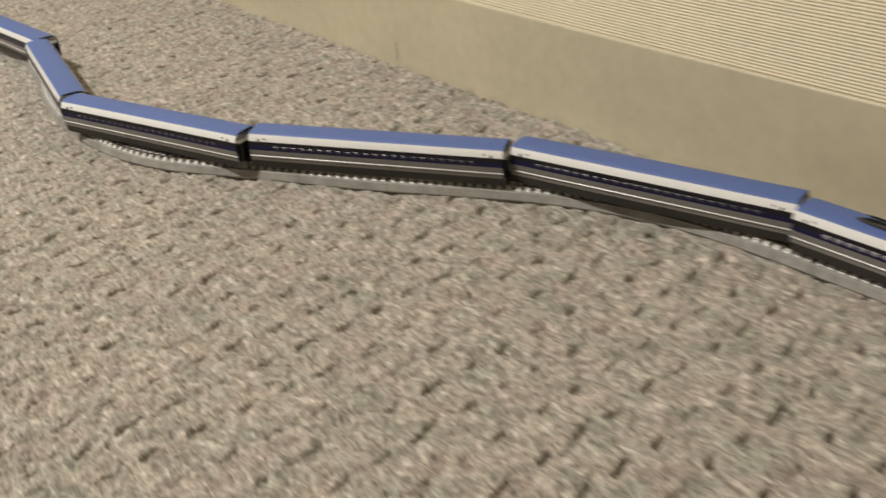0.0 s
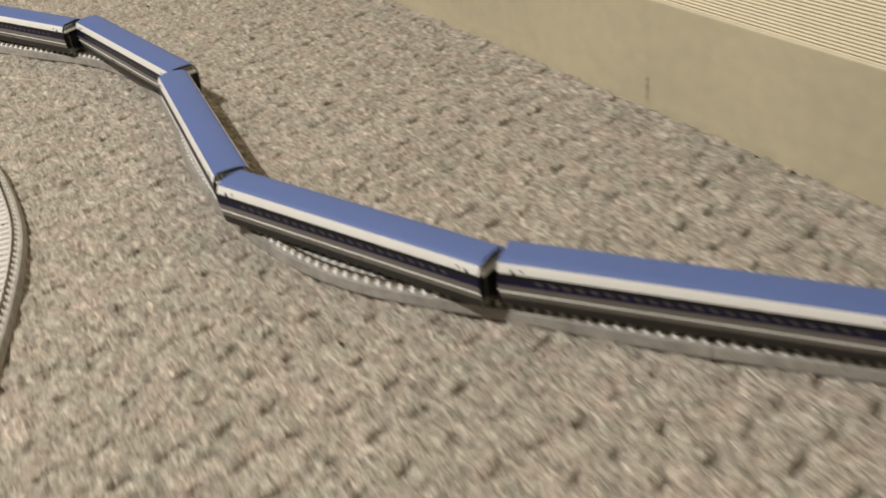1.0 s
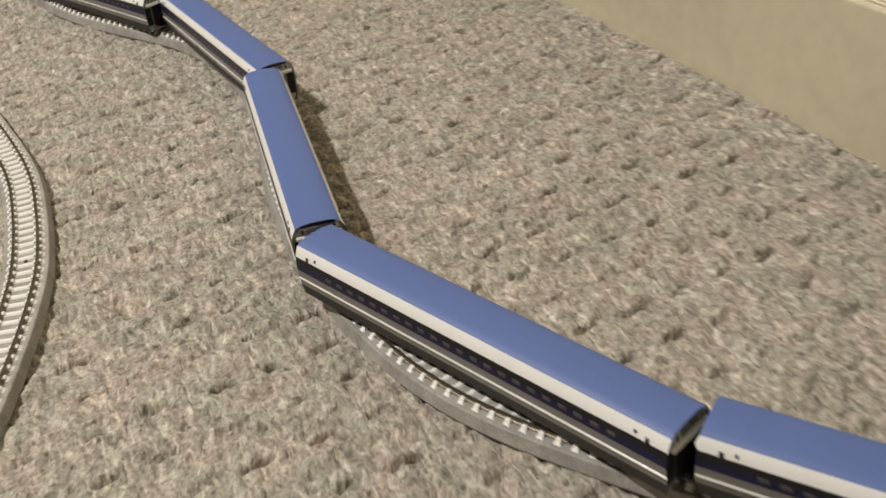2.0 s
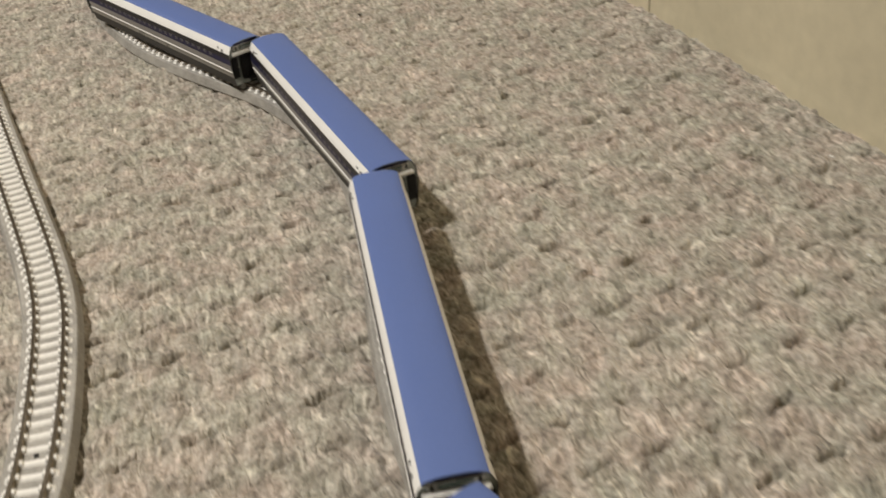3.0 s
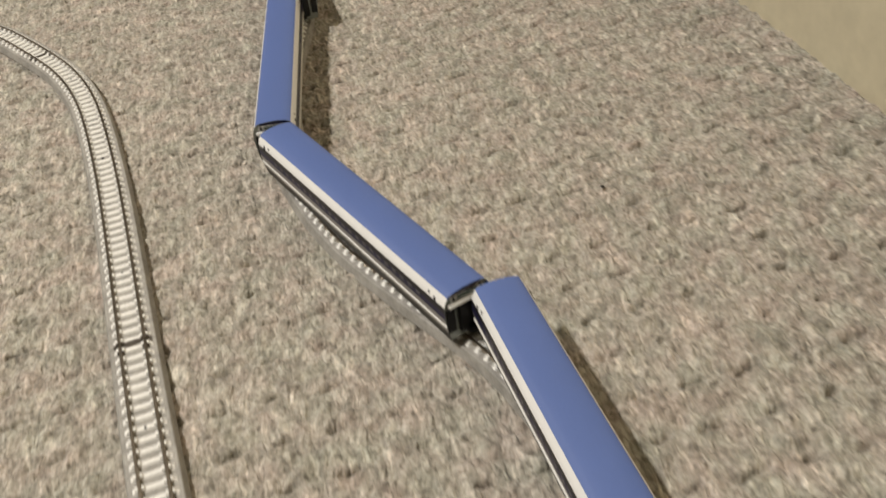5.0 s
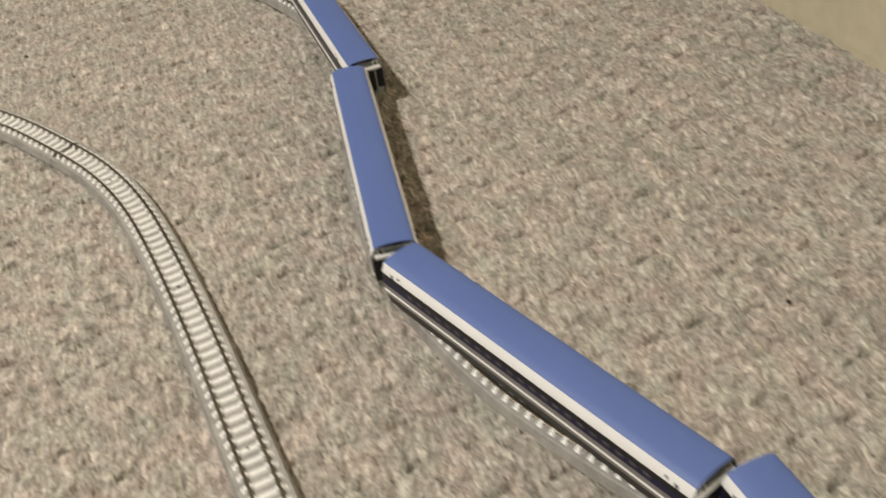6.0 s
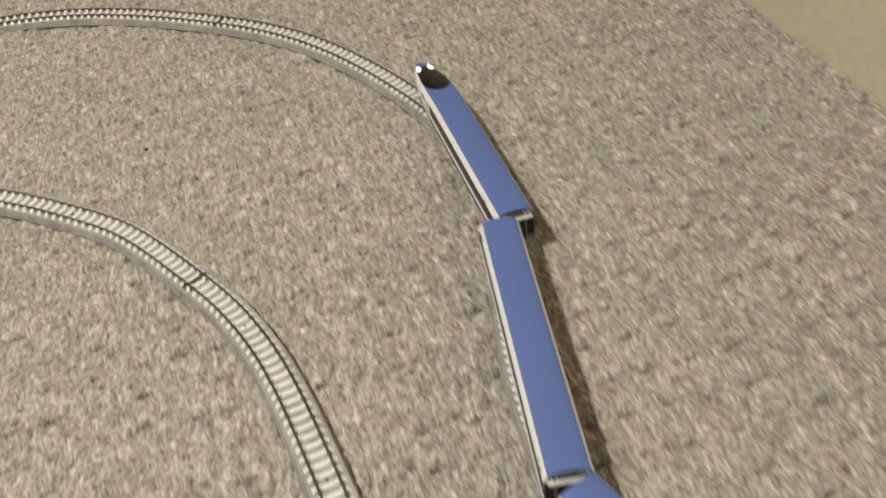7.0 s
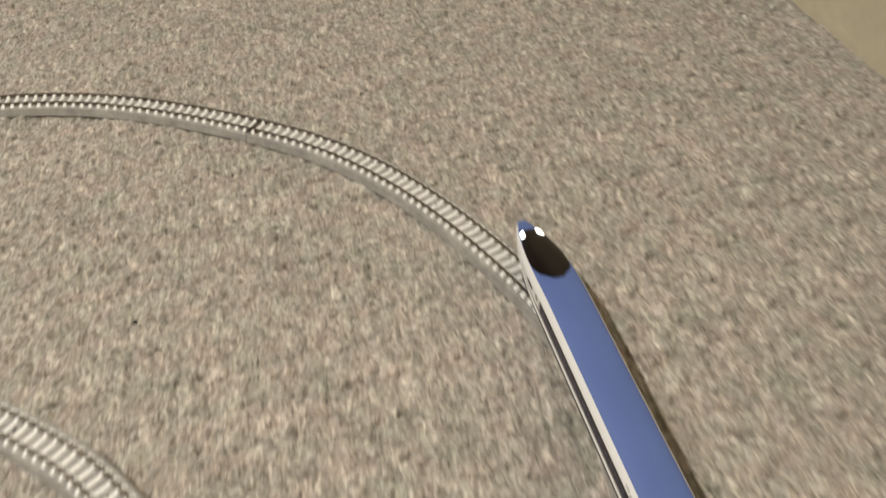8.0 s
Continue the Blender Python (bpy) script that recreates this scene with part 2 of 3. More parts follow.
def carpet_floor():
    """One sheet of loop carpet: tufted yarn with a dark slit at every knot of its square weave, fine beside the track."""
    step, fine_step = 0.0012, 0.0010
    xs = np.unique(np.r_[np.linspace(-3.4, -0.56, 30), np.arange(-0.56, 0.018, step)])
    ys = np.unique(np.r_[np.linspace(-1.5, 0.08, 30), np.arange(0.08, 1.86, fine_step), np.linspace(1.87, 4.2, 30)])
    gx, gy = np.meshgrid(xs, ys)
    rng = np.random.default_rng(4)

    def soft_noise(cell, stretch=1.0):
        n = rng.random((int(8 / cell) + 4, int(8 / cell) + 4))
        u, v = (gx + 3.6) / cell, (gy + 1.7) / cell / stretch
        i, j = u.astype(int), v.astype(int)
        a, b = u - i, v - j
        a, b = a * a * (3 - 2 * a), b * b * (3 - 2 * b)
        return ((n[j, i] * (1 - a) + n[j, i + 1] * a) * (1 - b) + (n[j + 1, i] * (1 - a) + n[j + 1, i + 1] * a) * b) * 2 - 1

    wide, long = 0.0205, 0.0215
    u = (gx + 0.0705 + 0.0020 * soft_noise(0.02) + 0.0016 * soft_noise(0.05)) / wide + 0.5
    v = (gy - 1.1075 + 0.0014 * soft_noise(0.014) + 0.0014 * soft_noise(0.05)) / long + 0.5
    iu, iv = np.floor(u).astype(int), np.floor(v).astype(int)
    du, dv = (u - iu - 0.5) * wide, (v - iv - 0.5) * long
    pick = lambda: rng.random((700, 700))[iv % 700, iu % 700]
    deep, size = 0.15 + 0.85 * pick() ** 0.7, 0.0028 + 0.0028 * pick()
    dv = dv - 0.15 * du + 0.0005 * soft_noise(0.006)
    slit = deep * np.exp(-((du / size) ** 4)) * np.exp(-((dv / 0.00098) ** 4))
    groove = 0.30 * np.exp(-((dv / 0.0013) ** 2)) + 0.55 * np.exp(-(((np.abs(du) - wide / 2) / 0.0013) ** 2))
    z = -0.0090 * slit - 0.0015 * groove + 0.0006 * soft_noise(0.0075, 1.2) + 0.0009 * soft_noise(0.0042) + 0.0010 * soft_noise(0.0026, 1.3) + 0.0004 * soft_noise(0.0030, 6.0) + 0.0005 * soft_noise(0.03)
    edge = gx - wall_line(gy)
    z += np.exp(-(((edge + 0.006) / 0.004) ** 2)) * (0.0012 * soft_noise(0.011) + 0.0042 * np.clip(soft_noise(0.009) - 0.25, 0, 1)) - 0.0012 * np.exp(-(((edge + 0.0004) / 0.0021) ** 2))
    fine = (gx > -0.56) & (gy > 0.08) & (gy < 1.86)
    z = np.where(fine, z, 0.0) - 0.0016
    ny, nx = gx.shape
    verts = np.c_[gx.ravel(), gy.ravel(), z.ravel()].astype(np.float32)
    k = (np.arange(ny - 1)[:, None] * nx + np.arange(nx - 1)[None]).ravel()
    quads = np.c_[k, k + 1, k + nx + 1, k + nx].astype(np.int32)
    me = bpy.data.meshes.new("carpet")
    me.vertices.add(len(verts))
    me.vertices.foreach_set("co", verts.ravel())
    me.loops.add(quads.size)
    me.loops.foreach_set("vertex_index", quads.ravel())
    me.polygons.add(len(quads))
    me.polygons.foreach_set("loop_start", np.arange(0, quads.size, 4, dtype=np.int32))
    me.update(calc_edges=True)
    me.materials.append(CARPET)
    me.shade_smooth()
    return tagged(put("floor", me), "beige-grey heather loop-pile carpet, lightly worn", "carpet", kind="structure")


carpet_floor()
X0, Y0, X1, Y1, HIGH = -3.35, -1.45, 0.012, 4.15, 2.4


def slab(name, x0, y0, z0, x1, y1, z1, mat, label, category):
    return tagged(part(name, box_bm(x0, y0, z0, x1, y1, z1), mat, None), label, category, kind="structure")


# unseen walls and ceiling, added to close the room; their tone sets the bounce
slab("wall_west", X0 - 0.1, Y0, -0.01, X0, Y1, HIGH, PLASTER, "plain pale wall added out of view to close the room", "wall")
slab("wall_south", X0, Y0 - 0.1, -0.01, 0.1, Y0, HIGH, PLASTER, "plain pale wall added out of view to close the room", "wall")
slab("wall_north", X0, Y1, -0.01, 0.1, Y1 + 0.1, HIGH, PLASTER, "plain pale wall added out of view to close the room", "wall")
slab("ceiling", X0, Y0, HIGH, 0.1, Y1, HIGH + 0.1, PLASTER, "plain pale ceiling added out of view to close the room", "ceiling")


def ribbed_wall():
    """The wall above the baseboard: fine level ribs, then plain up to the ceiling."""
    pitch, prof = 0.0018, []
    z = 0.05
    while z < 0.30:
        prof += [(0.0006, z), (0.0002, z + 0.22 * pitch), (0.0, z + 0.5 * pitch), (0.0002, z + 0.78 * pitch)]
        z += pitch
    prof += [(0.0, z), (0.0, HIGH), (0.1, HIGH), (0.1, 0.05)]
    n = len(prof)
    ys = np.r_[Y0, np.linspace(-0.6, 2.7, 67), Y1]
    verts = [(x + 0.003 + wall_line(y), y, z) for y in ys for x, z in prof]
    faces = [(k * n + i, k * n + (i + 1) % n, (k + 1) * n + (i + 1) % n, (k + 1) * n + i) for k in range(len(ys) - 1) for i in range(n)]
    me = mesh_from("wall_east", verts, faces, RIBBED)
    return tagged(put("wall_east", me), "cream wall with fine horizontal ribs above a vinyl baseboard", "wall", kind="structure")


ribbed_wall()


def baseboard(y0, y1):
    """A run of soft vinyl baseboard, 63 mm high, with a rounded top lip and a toe that flares on to the carpet."""
    prof = [(0.011, -0.002), (-0.0034, -0.004), (-0.0033, 0.002), (-0.0031, 0.006), (-0.0030, 0.012), (-0.0030, 0.0615),
            (-0.0028, 0.0623), (-0.0023, 0.0628), (-0.0012, 0.0631), (-0.0006, 0.0627), (-0.0004, 0.0600), (0.011, 0.0600)]
    ys = np.linspace(y0 + 0.0006, y1 - 0.0006, max(2, int((y1 - y0) / 0.02)))
    n = len(prof)
    verts = [(x + 0.003 + wall_line(y) + 0.0008 * math.sin(7 * y + 1) * (x < 0), y, z) for y in ys for x, z in prof]
    faces = [(k * n + i, k * n + (i + 1) % n, (k + 1) * n + (i + 1) % n, (k + 1) * n + i) for k in range(len(ys) - 1) for i in range(n)]
    faces += [tuple(range(n)), tuple((len(ys) - 1) * n + i for i in reversed(range(n)))]
    ob = put("baseboard", mesh_from("baseboard", verts, faces, VINYL))
    return tagged(ob, "cream vinyl baseboard strip along the carpet's edge", "baseboard", kind="structure")


baseboard(Y0, 0.9740)
baseboard(0.9740, Y1)

# ---- the model railway ----
OWN = Line([(-.062, -.12), (-.064, .0), (-.066, .10), (-.066, .18), (-.068, .275), (-.092, .351), (-.1315, .414), (-.1615, .462), (-.188, .511), (-.217, .559),
            (-.232, .60), (-.237, .65), (-.235, .70), (-.224, .76), (-.212, .80), (-.203, .845), (-.199, .887), (-.203, .93), (-.214, .97),
            (-.229, 1.0), (-.248, 1.04), (-.262, 1.08), (-.2715, 1.13), (-.2725, 1.16), (-.271, 1.19), (-.263, 1.24), (-.252, 1.28),
            (-.243, 1.328), (-.241, 1.363), (-.243, 1.40), (-.249, 1.43), (-.259, 1.46), (-.278, 1.505), (-.302, 1.548), (-.331, 1.585),
            (-.367, 1.617), (-.42, 1.655), (-.47, 1.68), (-.52, 1.693), (-.58, 1.695), (-.65, 1.68), (-.72, 1.645), (-.78, 1.59)])
SIDE = Line([(-.46, .50), (-.41, .58), (-.37, .66), (-.346, .724), (-.338, .76), (-.333, .80), (-.331, .83), (-.333, .87), (-.340, .935), (-.3495, 1.03),
             (-.358, 1.12), (-.3655, 1.183), (-.376, 1.248), (-.391, 1.294), (-.408, 1.327), (-.436, 1.375), (-.46, 1.402),
             (-.51, 1.445), (-.56, 1.472), (-.62, 1.488), (-.69, 1.487), (-.76, 1.465)])
BED_TOP, RAIL_TOP, SUNK = 0.0048, 0.0068, -0.0007


def sweep(line, s0, s1, prof, step=0.006):
    """A closed cross-section (across, up) swept along a stretch of a line."""
    n, count = len(prof), max(2, int((s1 - s0) / step))
    verts, faces = [], []
    for k in range(count + 1):
        s = s0 + (s1 - s0) * k / count
        p, h = line.at(s), line.heading(s)
        verts += [(p[0] - a * math.sin(h), p[1] + a * math.cos(h), z) for a, z in prof]
    for k in range(count):
        faces += [(k * n + i, k * n + (i + 1) % n, (k + 1) * n + (i + 1) % n, (k + 1) * n + i) for i in range(n)]
    faces += [tuple(reversed(range(n))), tuple(count * n + i for i in range(n))]
    return verts, faces


def bevelled_box_mesh(name, lx, ly, z0, z1, cut, mat):
    a, b = lx / 2, ly / 2
    verts = [(sx * a, sy * b, z0) for sx, sy in ((-1, -1), (1, -1), (1, 1), (-1, 1))]
    verts += [(sx * a, sy * b, z1 - cut) for sx, sy in ((-1, -1), (1, -1), (1, 1), (-1, 1))]
    verts += [(sx * (a - cut), sy * (b - cut), z1) for sx, sy in ((-1, -1), (1, -1), (1, 1), (-1, 1))]
    faces = [(4 * r + i, 4 * r + (i + 1) % 4, 4 * r + 4 + (i + 1) % 4, 4 * r + 4 + i) for r in (0, 1) for i in range(4)] + [(8, 9, 10, 11), (3, 2, 1, 0)]
    return mesh_from(name, verts, faces, mat)


TIE_MESH = bevelled_box_mesh("tie", 0.0025, 0.0152, BED_TOP - 0.001, BED_TOP + 0.0006, 0.0006, TIE)
FIX_MESH = bevelled_box_mesh("rail_fixing", 0.0020, 0.0034, BED_TOP, BED_TOP + 0.00145, 0.0004, TIE)
PLATE_MESH = bevelled_box_mesh("joint_plate", 0.0024, 0.0150, BED_TOP - 0.001, BED_TOP + 0.0003, 0.0001, CHAIR)
HOLE_MESH = bevelled_box_mesh("pin_hole", 0.0012, 0.0012, BED_TOP, BED_TOP + 0.00075, 0.0003, BLACK)
JOINER_MESH = bevelled_box_mesh("rail_joiner", 0.0045, 0.0026, BED_TOP, BED_TOP + 0.0013, 0.0003, CHAIR)


def track_section(line, s0, s1, label):
    root = tagged(new("track_section"), label, "model track", group="pieces of model railway track")
    mid = line.at((s0 + s1) / 2)
    root.location = (mid[0], mid[1], SUNK)
    away = Matrix.Translation((-mid[0], -mid[1], 0))
    g = 0.0002

    def swept(name, prof, mat, lab=""):
        v, f = sweep(line, s0 + g, s1 - g, prof)
        me = mesh_from(name, [(x - mid[0], y - mid[1], z) for x, y, z in v], f, mat)
        return put(name, me, root, None, lab)

    swept("roadbed", [(-0.0096, -0.001), (0.0096, -0.001), (0.0104, 0.0004), (0.0102, 0.0010), (0.0092, BED_TOP - 0.0003), (0.0088, BED_TOP), (-0.0088, BED_TOP), (-0.0092, BED_TOP - 0.0003), (-0.0102, 0.0010), (-0.0104, 0.0004)], ROADBED, "grey moulded ballast bed")
    for side in (-1, 1):
        c = side * 0.0049
        z0, z1 = BED_TOP + 0.0004, RAIL_TOP
        swept("rail", [(c - 0.0008, z0), (c + 0.0008, z0), (c + 0.0008, z0 + 0.0003), (c + 0.0003, z0 + 0.0005), (c + 0.0003, z1 - 0.0006), (c + 0.0006, z1 - 0.0005), (c + 0.0005, z1),
                       (c - 0.0005, z1), (c - 0.0006, z1 - 0.0005), (c - 0.0003, z1 - 0.0006), (c - 0.0003, z0 + 0.0005), (c - 0.0008, z0 + 0.0003)], RAIL, "tarnished brown-grey rail")
    count = max(3, round((s1 - s0) / 0.0057))
    for k in range(count):
        s = s0 + (s1 - s0) * (k + 0.5) / count
        p, h = line.at(s), line.heading(s)
        m = away @ Matrix.Translation((p[0], p[1], 0)) @ Matrix.Rotation(h, 4, "Z")
        put("tie", TIE_MESH, root, m)
        for side in (-1, 1):
            put("rail_fixing", FIX_MESH, root, m @ Matrix.Translation((0, side * 0.0049, 0)))
    for s in (s0 + 0.049, (s0 + s1) / 2, s1 - 0.049):
        p, h = line.at(s), line.heading(s)
        put("pin_hole", HOLE_MESH, root, away @ Matrix.Translation((p[0], p[1], 0)) @ Matrix.Rotation(h, 4, "Z"), "small dark pin hole")
    for s in (s0 + 0.0015, s1 - 0.0015):
        p, h = line.at(s), line.heading(s)
        put("joint_plate", PLATE_MESH, root, away @ Matrix.Translation((p[0], p[1], 0)) @ Matrix.Rotation(h, 4, "Z"), "dark plate at the joint")
    for s in (s0 + 0.0027, s1 - 0.0027):
        p, h = line.at(s), line.heading(s)
        for side in (-1, 1):
            put("rail_joiner", JOINER_MESH, root, away @ Matrix.Translation((p[0], p[1], 0)) @ Matrix.Rotation(h, 4, "Z") @ Matrix.Translation((0, side * 0.0049, 0)), "dark rail joiner")
    return root


def lay(line, marks, label, longest):
    cuts = [line.nearest(x, y) for x, y in marks]
    while cuts[0] > longest:
        cuts.insert(0, cuts[0] - 0.246)
    cuts = [0.004] + cuts + [line.length - 0.004]
    for a, b in zip(cuts, cuts[1:]):
        track_section(line, a, b, label)


lay(OWN, [(-.1988, .9035), (-.2715, 1.133), (-.2405, 1.383), (-.366, 1.616)], "grey model railway track on the carpet, winding beside the wall", 0.30)
lay(SIDE, [(-.3485, 1.0247), (-.408, 1.326), (-.56, 1.472)], "grey model railway track on the carpet, curving away from the wall", 0.90)

# ---- the train ----
ROOF = 0.0303
# half outline of a car, from the ridge of the roof down: (across, up)
OUTLINE = [(0.0, 0.0303), (0.0030, 0.0302), (0.0058, 0.0298), (0.0077, 0.0292), (0.0085, 0.0286), (0.0093, 0.0273), (0.0099, 0.0259), (0.0102, 0.0248),
           (0.0104, 0.0222), (0.0105, 0.0194), (0.0104, 0.0178), (0.0100, 0.0160), (0.0106, 0.0158), (0.0106, 0.0156), (0.0101, 0.0155), (0.0098, 0.0128), (0.0088, 0.0080)]
# last zone: the skirt's fall into shade, put into a darker colour
ZONES = [("roof", 0, 4, BLUE, "glossy blue roof"), ("upper_side", 4, 7, WHITE, "white band"), ("window_strip", 7, 8, BLACKBAND, "black window strip"),
         ("navy_band", 8, 9, NAVY, "navy blue band"), ("lower_side", 9, 11, GREY, "grey lower side"), ("ledge", 11, 14, LEDGE, "pale ledge line"), ("skirt", 14, 15, SKIRTGREY, "glossy grey skirt"), ("skirt_foot_shade", 15, 16, SKIRT, "foot of the skirt, shade painted in as dark grey")]


def shell(stations, section, i0, i1, name, mat):
    """Both sides of one zone of the outline, lofted along the car (x forward)."""
    verts, faces = [], []
    if i0 == 0:
        idx = [(-1, i) for i in range(i1, 0, -1)] + [(1, i) for i in range(0, i1 + 1)]
        strips = [idx]
    else:
        strips = [[(-1, i) for i in range(i1, i0 - 1, -1)], [(1, i) for i in range(i0, i1 + 1)]]
    for strip in strips:
        base, n = len(verts), len(strip)
        for x in stations:
            for side, i in strip:
                y, z = section(x, i)
                verts.append((x, side * y, z))
        for k in range(len(stations) - 1):
            for j in range(n - 1):
                a = base + k * n + j
                faces.append((a, a + 1, a + n + 1, a + n))
    me = mesh_from(name, verts, faces, mat, smooth=True)
    return me


def car_section(x, i):
    return OUTLINE[i]


def end_wall(x, face, parent):
    """The end of a car: silver frame under the roof arch, a dark recessed gangway and its rubber bellows."""
    bm = bmesh.new()
    ring = [(-y, z) for y, z in OUTLINE[::-1]] + [(y, z) for y, z in OUTLINE[1:]]
    vs = [bm.verts.new((x, y * 0.985, 0.0080 + (z - 0.0080) * 0.985)) for y, z in ring]
    bm.faces.new(vs)
    inner = [bm.verts.new((x - face * 0.0012, y * 0.985, 0.0080 + (z - 0.0080) * 0.985)) for y, z in ring]
    n = len(ring)
    for i in range(n):
        bm.faces.new((vs[i], vs[(i + 1) % n], inner[(i + 1) % n], inner[i]))
    wall = part("end_wall", bm, ENDGREY, parent, "silver-grey car end")
    part("roof_rim", box_bm(min(x, x + face * 0.0006), -0.0066, 0.0284, max(x, x + face * 0.0006), 0.0066, 0.0293, 0.0002), NAVY, wall, "dark blue rim")
    part("gangway", box_bm(min(x, x + face * 0.0016), -0.0048, 0.0105, max(x, x + face * 0.0016), 0.0048, 0.0232, 0.0006), BLACK, wall, "black gangway bellows")
    part("lintel", box_bm(min(x, x + face * 0.0009), -0.0074, 0.0258, max(x, x + face * 0.0009), 0.0074, 0.0283, 0.0004), LINTEL, wall, "brushed silver lintel")
    part("end_pane", box_bm(min(x, x + face * 0.0012), -0.0046, 0.0263, max(x, x + face * 0.0012), 0.0046, 0.0279, 0.0003), ENDPANE, wall, "greenish-grey glass pane in the lintel")
    for side in (-1, 1):
        part("lintel_slot", box_bm(min(x, x + face * 0.0012), side * 0.0060 - 0.0005, 0.0262, max(x, x + face * 0.0012), side * 0.0060 + 0.0005, 0.0279, 0.0002), BLACK, wall, "small dark slot")
    part("end_ledge", box_bm(min(x, x + face * 0.0019), -0.0087, 0.0236, max(x, x + face * 0.0019), 0.0087, 0.0254, 0.0004), WHITE, wall, "white ledge across the car end")
    for side in (-1, 1):
        part("end_panel", box_bm(min(x, x + face * 0.0008), side * 0.0078 - 0.0018, 0.0120, max(x, x + face * 0.0008), side * 0.0078 + 0.0018, 0.0228, 0.0003), BLACK, wall, "black end panel")
    return wall


def wheel_mesh():
    bm = bmesh.new()
    bmesh.ops.create_cone(bm, cap_ends=True, segments=20, radius1=0.0030, radius2=0.0026, depth=0.0016, matrix=Matrix.Rotation(radians(90), 4, "X"))
    me = bpy.data.meshes.new("wheel")
    bm.to_mesh(me)
    bm.free()
    me.materials.append(STEEL)
    return me


WHEEL = wheel_mesh()


def bogie(x, parent):
    frame_ob = part("bogie", box_bm(x - 0.0125, -0.0058, 0.0086, x + 0.0125, 0.0058, 0.0120, 0.0006), BLACK, parent, "black bogie")
    for dx in (-0.0078, 0.0078):
        for side in (-1, 1):
            put("wheel", WHEEL, frame_ob, Matrix.Translation((x + dx, side * 0.0049, RAIL_TOP + 0.0030)))
    return frame_ob


PANE_MESH = bevelled_box_mesh("window_pane", 0.0029, 0.0014, -0.0002, 0.00022, 0.00012, PANE)
BIGPANE_MESH = bevelled_box_mesh("window_pane", 0.0036, 0.0017, -0.0002, 0.00022, 0.00012, BIGPANE)
MARK_MESH = bevelled_box_mesh("door_window", 0.0013, 0.0022, -0.0002, 0.00025, 0.00012, BLACKBAND)
VENT_MESH = bevelled_box_mesh("side_mark", 0.0010, 0.0010, -0.0002, 0.0002, 0.0001, BLACKBAND)


def on_side(x, z, side, lift=0.0):
    """The pose of a flat piece on the side of a car, its face outwards."""
    zs = [p[1] for p in OUTLINE][::-1]
    y = float(np.interp(z, zs, [p[0] for p in OUTLINE][::-1])) + lift
    lean = math.degrees(math.atan2(np.interp(z - 0.001, zs, [p[0] for p in OUTLINE][::-1]) - np.interp(z + 0.001, zs, [p[0] for p in OUTLINE][::-1]), 0.002))
    return pose(x, side * y, z, side * -(90 - lean), 0, 0)


def fittings(root, x0, x1, big=False):
    n = round((x1 - x0 - 0.030) / 0.0056)
    for side in (-1, 1):
        for k in range(n):
            put("window_pane", BIGPANE_MESH if big else PANE_MESH, root, on_side(x0 + 0.015 + (k + 0.5) * (x1 - x0 - 0.030) / n, 0.0216, side))
        for x in (x0 + 0.0065, x1 - 0.0065):
            put("door_window", MARK_MESH, root, on_side(x, 0.0252, side), "dark door window")
        for x in (x0 + 0.0105, x1 - 0.0105):
            put("side_mark", VENT_MESH, root, on_side(x, 0.0263, side), "small dark mark")


def middle_car(label):
    L = 0.1560
    root = tagged(new("train_car"), label, "train car", group="cars of the model train")
    st = [-L / 2 + L * k / 8 for k in range(9)]
    for name, i0, i1, mat, lab in ZONES:
        put(name, shell(st, car_section, i0, i1, name, mat), root, None, lab)
    end_wall(L / 2 - 0.0008, 1, root)
    end_wall(-L / 2 + 0.0008, -1, root)
    part("underframe", box_bm(-L / 2 + 0.004, -0.0090, 0.0084, L / 2 - 0.004, 0.0085, 0.0150, 0.0005), BLACK, root, "black underframe")
    for x in (-0.053, 0.053):
        bogie(x, root)
    part("coupler", box_bm(-L / 2 - 0.0028, -0.0022, 0.0100, -L / 2 + 0.006, 0.0022, 0.0128, 0.0004), BLACK, root, "black coupler")
    return root


